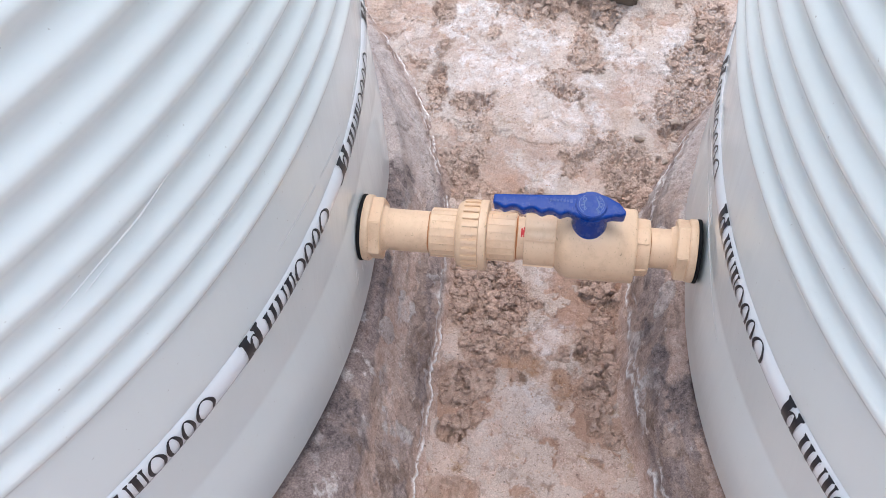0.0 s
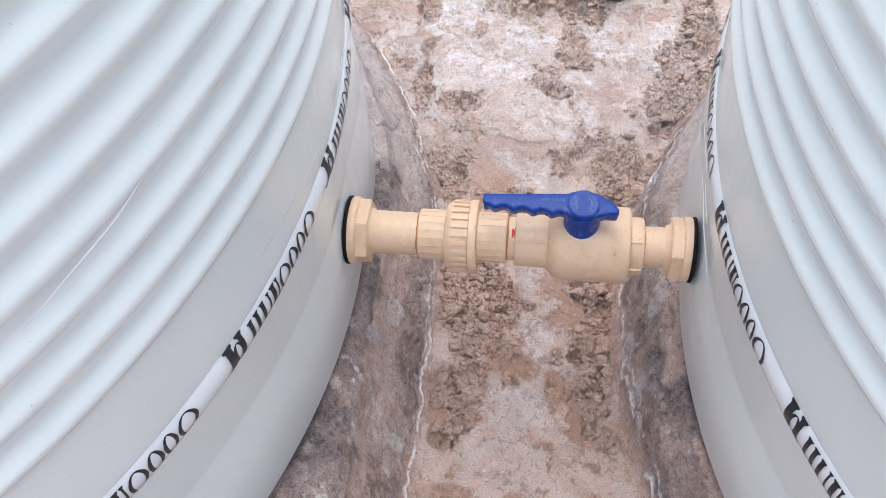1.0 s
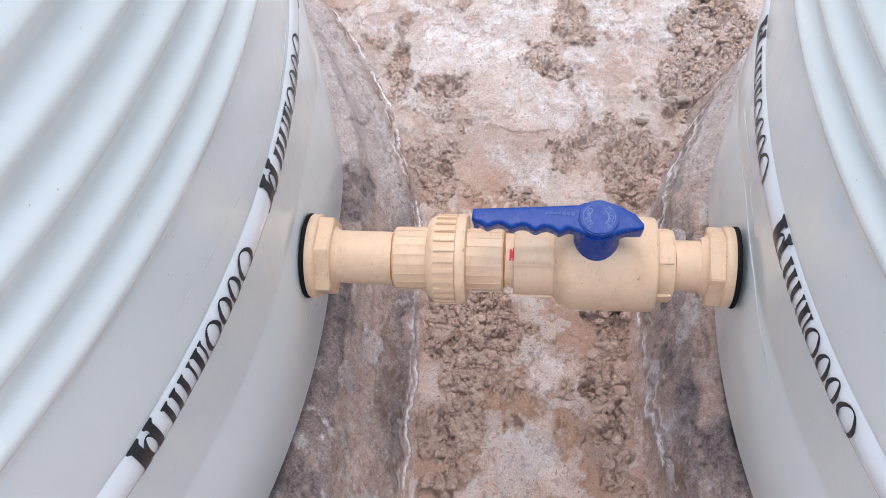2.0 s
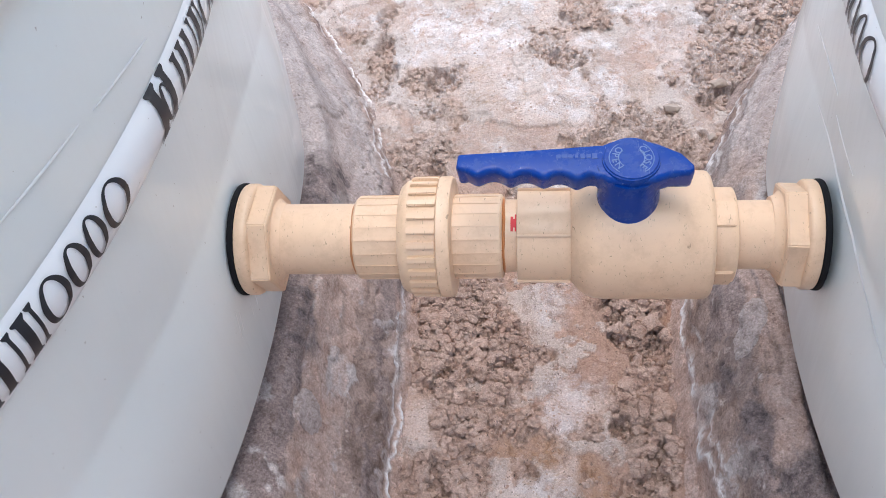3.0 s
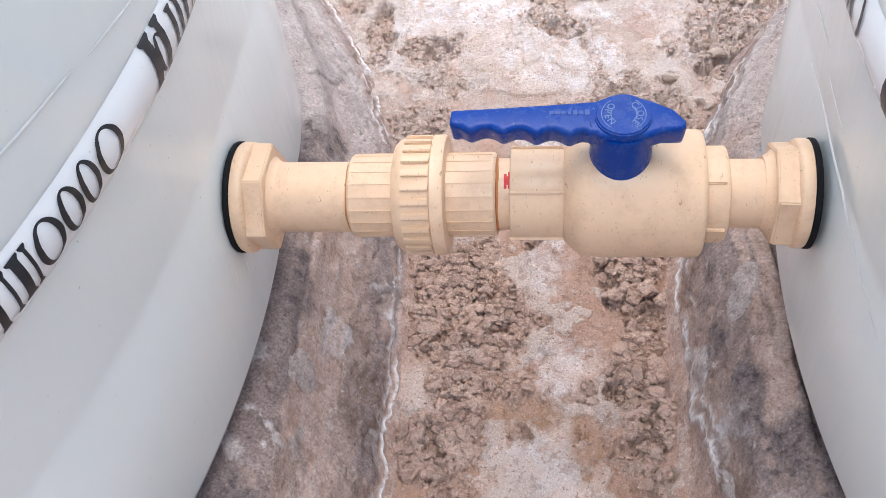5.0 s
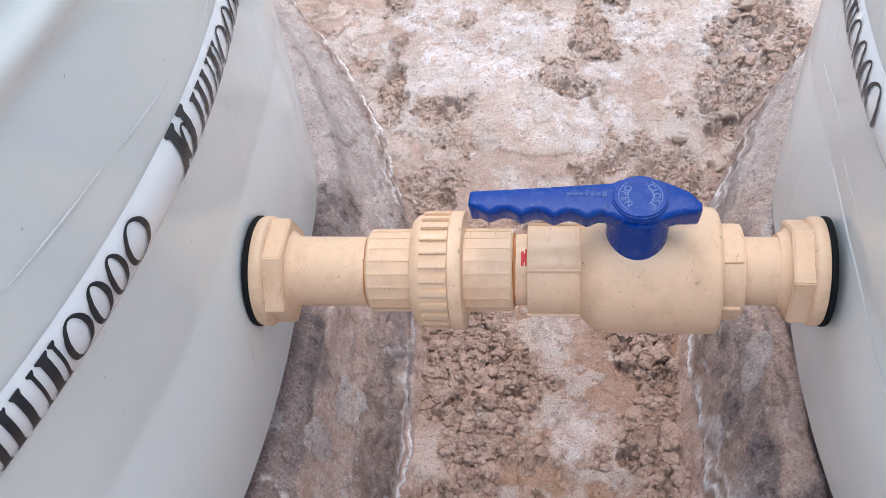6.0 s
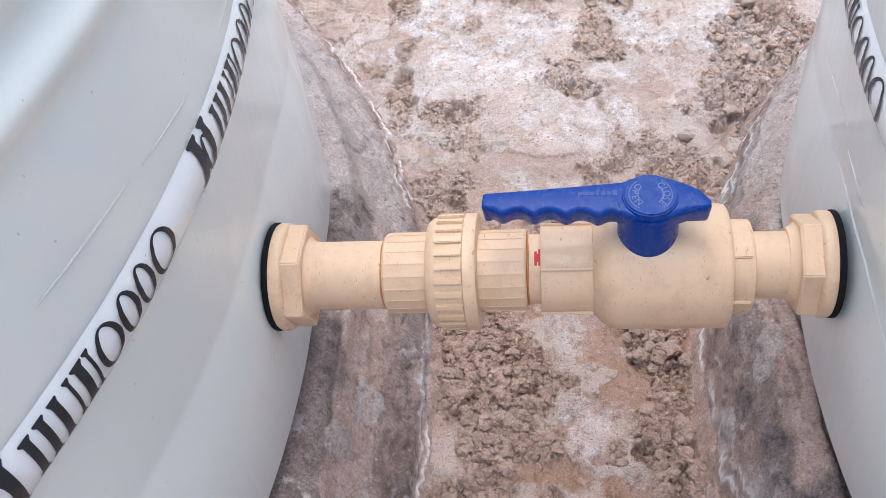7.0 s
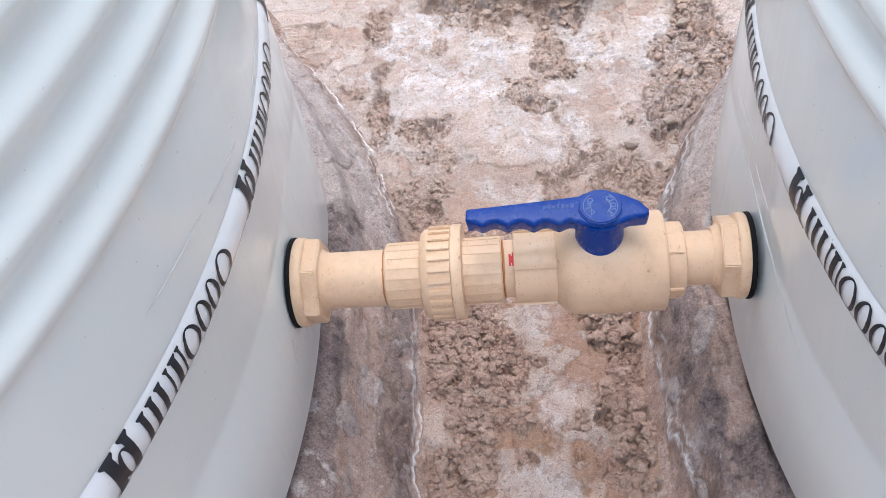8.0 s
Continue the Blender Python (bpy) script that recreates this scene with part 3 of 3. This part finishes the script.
    def mark(rep, start, width, h, ring_like, stems):
        """One black shape: upright bars, or a hollow rounded form with two heavy sides."""
        def at(u, v):
            a = radians(mark_at + rep * mark_pitch + (start + width * u) * unit)
            return (bead_r(v * h) * math.cos(a), bead_r(v * h) * math.sin(a), ring + v * h)
        verts, faces = [], []
        for u0, u1 in stems:
            k0 = len(verts)
            foot = 0.10 * (u1 - u0) + 0.05
            rows = ((-1.0, foot), (-0.92, foot), (-0.80, 0.0), (-0.4, 0.0), (0.0, 0.0), (0.4, 0.0), (0.80, 0.0), (0.92, foot), (1.0, foot))
            for v, f in rows:
                verts += [at(u0 - f, v), at(u1 + f, v)]
            faces += [(k0 + 2 * q, k0 + 2 * q + 1, k0 + 2 * q + 3, k0 + 2 * q + 2) for q in range(len(rows) - 1)]
        if ring_like:
            k0, n = len(verts), 36
            side = ring_like
            for k in range(n):
                c, w = math.cos(2 * math.pi * k / n), math.sin(2 * math.pi * k / n)
                verts += [at(0.5 + 0.5 * c, w), at(0.5 + (0.5 - side) * c, 0.90 * w)]
            faces += [(k0 + 2 * k, k0 + 2 * k + 1, k0 + (2 * k + 3) % (2 * n), k0 + (2 * k + 2) % (2 * n)) for k in range(n)]
        mesh_ob("printed_mark", verts, faces, INK, ob)

    unit = mark_pitch / 16.6
    for rep in range(-2, 4):
        mark(rep, 0.0, 2.2, 0.0142, 0, ((0.10, 0.38), (0.72, 0.92)))
        mark(rep, 0.7, 1.2, 0.0100, 0.30, ())
        mark(rep, 2.65, 1.5, 0.0108, 0, ((0.12, 0.36), (0.64, 0.88)))
        mark(rep, 4.25, 0.75, 0.0108, 0, ((0.2, 0.7),))
        mark(rep, 5.2, 1.65, 0.0108, 0, ((0.08, 0.18), (0.40, 0.66), (0.84, 0.94)))
        mark(rep, 6.95, 1.55, 0.0108, 0.19, ())
        mark(rep, 8.6, 1.3, 0.0108, 0.24, ())
        mark(rep, 10.0, 1.2, 0.0108, 0.24, ())
        mark(rep, 11.35, 1.85, 0.0110, 0.17, ())
    return ob


tank(-0.8290, -0.005, 0.672, 0.112, 0.363, 0.473, 0.0360, 25, 0, -19.85, 15.65,
     [[(-28.3, 0.5627, 0.0012), (-25.3, 0.5685, 0.0014), (-22.2, 0.5720, 0.0016), (-19.6, 0.5790, 0.0010)], [(-26.4, 0.5595, 0.0007), (-24.6, 0.5640, 0.0010)], [(2.0, 0.3845, 0.0008), (7.5, 0.388, 0.0010)],
      [(-7.0, 0.400, 0.0010), (-2.0, 0.392, 0.0012)], [(-14.0, 0.408, 0.0010), (-7.5, 0.402, 0.0016)],
      [(-3.2, 0.205, 0.0004), (-3.6, 0.181, 0.0005)], [(-2.9, 0.199, 0.0003), (-3.2, 0.183, 0.0004)],
      [(-1.6, 0.186, 0.0004), (-1.7, 0.175, 0.0004)], [(-0.8, 0.183, 0.0003), (-0.9, 0.173, 0.0004)]],
     "white ribbed plastic water tank wrapped in clear film")
tank(0.7970, 0.0, 0.640, 0.106, 0.353, 0.4655, 0.0353, 25, 180, -175.05, 15.5,
     [[(173.4, 0.253, 0.0012), (178.0, 0.258, 0.0022), (182.7, 0.255, 0.0022), (184.6, 0.250, 0.0016), (190.0, 0.235, 0.0010)], [(177.0, 0.280, 0.0009), (181.5, 0.282, 0.0012)],
      [(171.0, 0.288, 0.0008), (177.0, 0.290, 0.0010)]],
     "white ribbed plastic water tank with a printed band")


# ---- pipework ----
AXIS = 0.2185      # the run from the tank wall to the union
VALVE_AXIS = 0.2215  # the valve and what follows it sit a little higher


def tank_connector(x, z, yaw, turn, size):
    ob = thing("tank_connector", pose(x, 0, z, 0, 0, yaw), "cream plastic tank connector with hexagonal nut and black gasket", "pipe fitting", "tank connectors")
    part("gasket", lathe_x(rounded(-0.0034, 0.0002, 0.0334 * size, 0.0008), 64), RUBBER, ob, "black rubber gasket")
    part("flange", lathe_x([(0.0, 0.0315 * size), (0.0004, 0.0326 * size), (0.0016, 0.0331 * size), (0.0058, 0.0331 * size), (0.0072, 0.0324 * size), (0.0080, 0.0310 * size)], 64), CREAM, ob)
    bm = lathe_x([(0.0070, 0.0328 * size), (0.0184, 0.0328 * size), (0.0192, 0.0318 * size)], 6)
    bmesh.ops.bevel(bm, geom=bm.edges[:], offset=0.0007, segments=2, affect="EDGES")
    bmesh.ops.rotate(bm, verts=bm.verts, cent=(0, 0, 0), matrix=Matrix.Rotation(radians(turn), 3, "X"))
    part("hex_nut", bm, CREAM, ob, smooth=True, angle=25)
    part("collar", lathe_x([(0.0185, 0.0250), (0.0196, 0.0236), (0.0206, 0.0222), (0.0224, 0.0214), (0.0240, 0.0206)], 48), CREAM, ob)
    return ob


tank_connector(-0.1622, AXIS, 0, 26, 1.0)
tank_connector(0.1600, VALVE_AXIS, 178, 7, 0.93)


def pipe(name, x0, x1, z, r, label):
    ob = thing(name, pose((x0 + x1) / 2, 0, z), label, "pipe", "short pipes")
    h = (x1 - x0) / 2
    part("tube", lathe_x([(-h, r), (-h * 0.5, r), (0, r), (h * 0.5, r), (h, r)], 64), CREAM, ob)
    return ob


def solvent_ring(x, z, r, holder, label):
    """A thin uneven bead of dried solvent cement round a joint."""
    bm = lathe_x([(-0.0011, r), (-0.0005, r + 0.0007), (0.0003, r + 0.0009), (0.0010, r)], 64)
    for v in bm.verts:
        v.co.x += 0.0006 * noise.noise(Vector((0, v.co.y, v.co.z)) * 90)
    ring_ob = part("solvent_line", bm, RESIN, holder, label)
    ring_ob.matrix_world = pose(x, 0, z)
    ring_ob.matrix_local = holder.matrix_world.inverted() @ pose(x, 0, z)


stub = pipe("pipe_stub", -0.144, -0.094, AXIS, 0.0208, "short cream plastic pipe between connector and union")
solvent_ring(-0.0962, AXIS + 0.0006, 0.0206, stub, "thin brown line of dried solvent")
stub = pipe("pipe_stub", 0.113, 0.146, VALVE_AXIS, 0.0194, "short cream plastic pipe between valve and connector")
solvent_ring(0.1164, VALVE_AXIS, 0.0190, stub, "thin brown line of dried solvent")


def union():
    ob = thing("pipe_union", pose(-0.0535, 0, 0.2203, 0, -0.8, 0), "cream plastic pipe union with ribbed grip nut", "pipe fitting")
    for name, x0, x1 in (("socket", -0.042, -0.012), ("socket", 0.012, 0.0425)):
        bm = lathe_x([(x0, 0.0232), (x0 + 0.0012, 0.0243), (x1 - 0.0012, 0.0243), (x1, 0.0232)], 20)
        part(name, bm, CREAM, ob, smooth=True, angle=12)
    flute = part("flute", block(0.0260, 0.0006, 0.0010, 0.0002), CREAM, ob)
    for n, (x0, k) in enumerate((x0, k) for x0 in (-0.027, 0.0272) for k in range(20)):
        f = flute if n == 0 else new("flute", flute.data)
        f.parent = ob
        f.matrix_local = pose(x0, 0, 0) @ Matrix.Rotation(2 * math.pi * (k + 0.5) / 20, 4, "X") @ pose(0, 0, 0.0241)
    part("grip_nut", lathe_x([(-0.016, 0.0262), (-0.0152, 0.0300), (-0.0125, 0.0325), (-0.0095, 0.0332), (0.0062, 0.0332), (0.0066, 0.0345), (0.0072, 0.0350), (0.0130, 0.0350), (0.0142, 0.0342), (0.0146, 0.030)], 72), CREAM, ob)
    bm = block(0.0155, 0.0040, 0.0036, 0.0005)
    rib = part("grip_rib", bm, CREAM, ob)
    me = rib.data
    count = 26
    for k in range(count):
        r = rib if k == 0 else new("grip_rib", me)
        r.parent = ob
        a = 2 * math.pi * k / count
        r.matrix_local = Matrix.Translation((-0.0015, 0.0332 * math.cos(a), 0.0332 * math.sin(a))) @ Matrix.Rotation(a - math.pi / 2, 4, "X")
    return ob


union()
neck = pipe("pipe_neck", -0.0125, 0.000, VALVE_AXIS - 0.0003, 0.0208, "narrow cream pipe neck with red ink print")
solvent_ring(-0.0104, VALVE_AXIS - 0.0003, 0.0206, neck, "orange line of dried solvent")
for dx, w, a0, a1 in ((0.0006, 0.0016, 100, 124), (0.0028, 0.0014, 96, 124), (0.0017, 0.0008, 104, 118)):
    verts, faces = [], []
    for k in range(7):
        a = radians(a0 + (a1 - a0) * k / 6)
        for q in (-0.5, 0.5):
            verts.append((dx + q * w, 0.0210 * math.cos(a), 0.0210 * math.sin(a)))
    faces = [(2 * k, 2 * k + 1, 2 * k + 3, 2 * k + 2) for k in range(6)]
    mesh_ob("red_print", verts, faces, RED, neck)


def ball_valve():
    ob = thing("ball_valve", pose(0.057, 0, VALVE_AXIS, 3.5, 0, 0), "cream plastic ball valve with a blue lever handle", "valve")
    prof = [(-0.0305, 0.0255), (-0.029, 0.0275), (-0.026, 0.0310), (-0.0225, 0.0338), (-0.018, 0.0355), (-0.013, 0.0362), (0.043, 0.0362), (0.0448, 0.0357), (0.0458, 0.0345), (0.0458, 0.026)]
    part("body", lathe_x(prof, 96), CREAM, ob)
    part("inlet_socket", lathe_x(rounded(-0.0600, -0.0300, 0.0266, 0.0010), 64), CREAM, ob)
    part("outlet_socket", lathe_x(rounded(0.0450, 0.0590, 0.0268, 0.0010), 64), CREAM, ob)
    for a in (37, 109, 181, 253, 325):
        r = part("rib", block(0.0298, 0.0016, 0.0020, 0.0004), CREAM, ob)
        r.matrix_local = pose(-0.0452, 0, 0) @ Matrix.Rotation(radians(a), 4, "X") @ pose(0, 0, 0.0270)
    for a in (4, 92, 180, 268):
        lug = part("lug", block(0.0112, 0.0150, 0.0030, 0.0006), CREAM, ob)
        lug.matrix_local = pose(0.0515, 0, 0) @ Matrix.Rotation(radians(a + 8), 4, "X") @ pose(0, 0, 0.0260)
    # lever: plan outline, scalloped along the front
    top, thick = 0.064, 0.0140
    outline = []
    n = 64
    for k in range(n + 1):
        x = -0.0905 + 0.076 * k / n
        depth = 0.0052 + 0.0040 * k / n
        wave = 0.0017 * math.cos(2 * math.pi * (x + 0.0905) / 0.0172 - 0.9) if x < -0.019 else 0.0
        round_end = math.sqrt(max(0.0, 1 - max(0.0, (-0.0875 - x) / 0.003) ** 2))
        outline.append((x, -0.001 - depth * (0.55 + 0.45 * round_end) + wave))
    outline += [(-0.0120, -0.0125), (0.0, -0.0150), (0.012, -0.0125), (0.020, -0.0092), (0.0290, -0.0078), (0.0315, -0.0065), (0.0318, -0.0030), (0.026, 0.0050), (0.016, 0.0115), (0.010, 0.0140),
                (0.0, 0.0152), (-0.010, 0.0140), (-0.014, 0.0118), (-0.040, 0.0096), (-0.070, 0.0074), (-0.0885, 0.0058), (-0.0902, 0.0045)]
    ring2d = [Vector((x, y)) for x, y in outline]
    inward = []
    for k, p in enumerate(ring2d):
        e = (ring2d[(k + 1) % len(ring2d)] - ring2d[k - 1]).normalized()
        inward.append(Vector((-e.y, e.x)))
    bm = bmesh.new()
    loops = []
    for zz, inset in ((top - thick, 0.0036), (top - thick + 0.0005, 0.0026), (top - thick + 0.0018, 0.0020), (top - 0.0040, 0.0002), (top - 0.0026, 0.0), (top - 0.0014, 0.0003), (top - 0.0006, 0.0009), (top - 0.0001, 0.0019), (top, 0.0030)):
        loops.append([bm.verts.new((*(p + n * inset * (1.0 if -0.086 < p.x < 0.022 else 0.5)), zz)) for p, n in zip(ring2d, inward)])
    for a, b in zip(loops, loops[1:]):
        for k in range(len(a)):
            bm.faces.new((a[k], a[(k + 1) % len(a)], b[(k + 1) % len(a)], b[k]))
    spine = [bm.verts.new((min(max(p.x, -0.0860), 0.0240), -0.0005, top)) for p in ring2d]
    for k in range(len(spine)):
        a, b = loops[-1], spine
        q = (k + 1) % len(a)
        if (b[k].co - b[q].co).length > 1e-7:
            bm.faces.new((a[k], a[q], b[q], b[k]))
        else:
            bm.faces.new((a[k], a[q], b[k]))
    bm.faces.new(loops[0][::-1])
    bmesh.ops.remove_doubles(bm, verts=spine, dist=1e-6)
    for v in bm.verts:
        v.co.z += 0.004 * -v.co.x
    lever = part("lever", bm, BLUE, ob, "blue plastic lever with finger scallops", angle=75)
    bm = bmesh.new()
    bmesh.ops.create_cone(bm, cap_ends=True, segments=64, radius1=0.0168, radius2=0.0162, depth=0.034, matrix=pose(0, 0, 0.043))
    part("stem_skirt", bm, BLUE, lever)
    bm = bmesh.new()
    bmesh.ops.create_cone(bm, cap_ends=True, segments=64, radius1=0.0150, radius2=0.0145, depth=0.0030, matrix=pose(0, 0, top + 0.0004))
    edge = [e for e in bm.edges if all(v.co.z > top + 0.001 for v in e.verts)]
    bmesh.ops.bevel(bm, geom=edge, offset=0.0008, segments=3, affect="EDGES")
    part("cap", bm, BLUE, lever, "round blue cap with raised words")

    def letter(ch, m, size):
        cu = bpy.data.curves.new("letter", "FONT")
        cu.body, cu.size, cu.align_x, cu.align_y, cu.extrude = ch, size, "CENTER", "CENTER", 0.00018
        tmp = bpy.data.objects.new("letter", cu)
        scene.collection.objects.link(tmp)
        me = bpy.data.meshes.new_from_object(tmp.evaluated_get(bpy.context.evaluated_depsgraph_get()))
        bpy.data.objects.remove(tmp)
        me.materials.clear()
        me.materials.append(FADED)
        o = new("raised_letter", me)
        o.parent = lever
        o.matrix_local = m

    zc = top + 0.0020
    for word, mid, spread_deg in (("OPEN", 180, 26), ("CLOSE", 0, 23)):
        for k, ch in enumerate(word):
            off = (k - (len(word) - 1) / 2) * spread_deg
            a = mid - off if mid == 0 else mid + off
            m = pose(0.0084 * math.cos(radians(a)), 0.0084 * math.sin(radians(a)), zc, 0, 0, (a - 90) if mid == 0 else (a + 90))
            letter(ch, m, 0.0053)
    for mid in (0, 180):
        for r0, half in ((0.0062, 48), (0.0110, 56)):
            verts, faces = [], []
            for k in range(25):
                a = radians(mid - half + 2 * half * k / 24)
                for r, h in ((r0, -0.0002), (r0 + 0.0002, 0.0003), (r0 + 0.0005, 0.0003), (r0 + 0.0007, -0.0002)):
                    verts.append((r * math.cos(a), r * math.sin(a), zc - 0.0001 + h))
            for k in range(24):
                for q in range(3):
                    p = 4 * k + q
                    faces.append((p, p + 1, p + 5, p + 4))
            mesh_ob("raised_arc", verts, faces, FADED, lever)
    # worn raised maker's mark on the lever, as a plain bar
    for k, (h, w) in enumerate(((0.0040, 0.0026), (0.0028, 0.0022), (0.0036, 0.0022), (0.0026, 0.0016), (0.0026, 0.0022), (0.0026, 0.0030), (0.0026, 0.0022))):
        o = part("raised_mark", block(w, h, 0.0005, 0.0002), WORN, lever)
        o.matrix_local = pose(-0.0185 - 0.0031 * k, 0.0030, top + 0.0002, 0, 0.2, 2)
    return ob


ball_valve()


# ---- loose stones ----
def stone(x, y, size, seed, turn, mat, label):
    rng = random.Random(seed)
    bm = bmesh.new()
    bmesh.ops.create_icosphere(bm, subdivisions=2, radius=1)
    for v in bm.verts:
        n = noise.noise(v.co * 1.3 + Vector((seed * 3.1, 0, 0)))
        v.co *= 1 + 0.45 * n
        v.co.x *= size[0]
        v.co.y *= size[1]
        v.co.z *= size[2]
    bmesh.ops.recalc_face_normals(bm, faces=bm.faces)
    me = bpy.data.meshes.new("stone")
    bm.to_mesh(me)
    bm.free()
    me.materials.append(mat)
    ob = new("stone", me)
    px, py = np.array([x]), np.array([y])
    ob.matrix_world = pose(x, y, float(ground_height(px, py, crumb_mask(px, py))[0]) + 0.55 * size[2], 0, 0, turn)
    return tagged(ob, label, "stone", "loose stones")


STONE = plastic_material("pale_stone", (0.40, 0.325, 0.275), 0.9, 0.5, (0.30, 0.23, 0.18), 0.2)
for x, y, size, seed, turn in ((0.172, 0.352, (0.008, 0.005, 0.004), 1, 12), (0.128, 0.322, (0.0095, 0.0045, 0.004), 2, -8), (0.215, 0.430, (0.006, 0.005, 0.004), 3, 40),
                               (0.160, 0.285, (0.005, 0.004, 0.003), 4, 70), (0.205, 0.500, (0.007, 0.005, 0.004), 5, 20)):
    stone(x, y, size, seed, turn, STONE, "pale grey-brown stone lying on crumbly earth")


# ---- brick at the far end of the channel ----
BRICK = plastic_material("dark_brick", (0.135, 0.112, 0.092), 0.9, 0.7, (0.26, 0.21, 0.17), 0.2)
bm = bmesh.new()
bmesh.ops.create_cube(bm, size=1, matrix=Matrix.Diagonal((0.23, 0.11, 0.072, 1)))
bmesh.ops.bevel(bm, geom=bm.edges[:], offset=0.004, segments=3, affect="EDGES")
bmesh.ops.subdivide_edges(bm, edges=[e for e in bm.edges if e.calc_length() > 0.05], cuts=14, use_grid_fill=True)
bm.normal_update()
for v in bm.verts:
    v.co += v.normal * (0.0022 * noise.noise(v.co * 60) + 0.0012 * noise.noise(v.co * 180))
brick = part("brick", bm, BRICK, None, angle=60)
brick.matrix_world = pose(0.012, 0.622, 0.086, 0, 1.5, -10.7)
tagged(brick, "dark grimy brick lying in heaped earth", "brick")
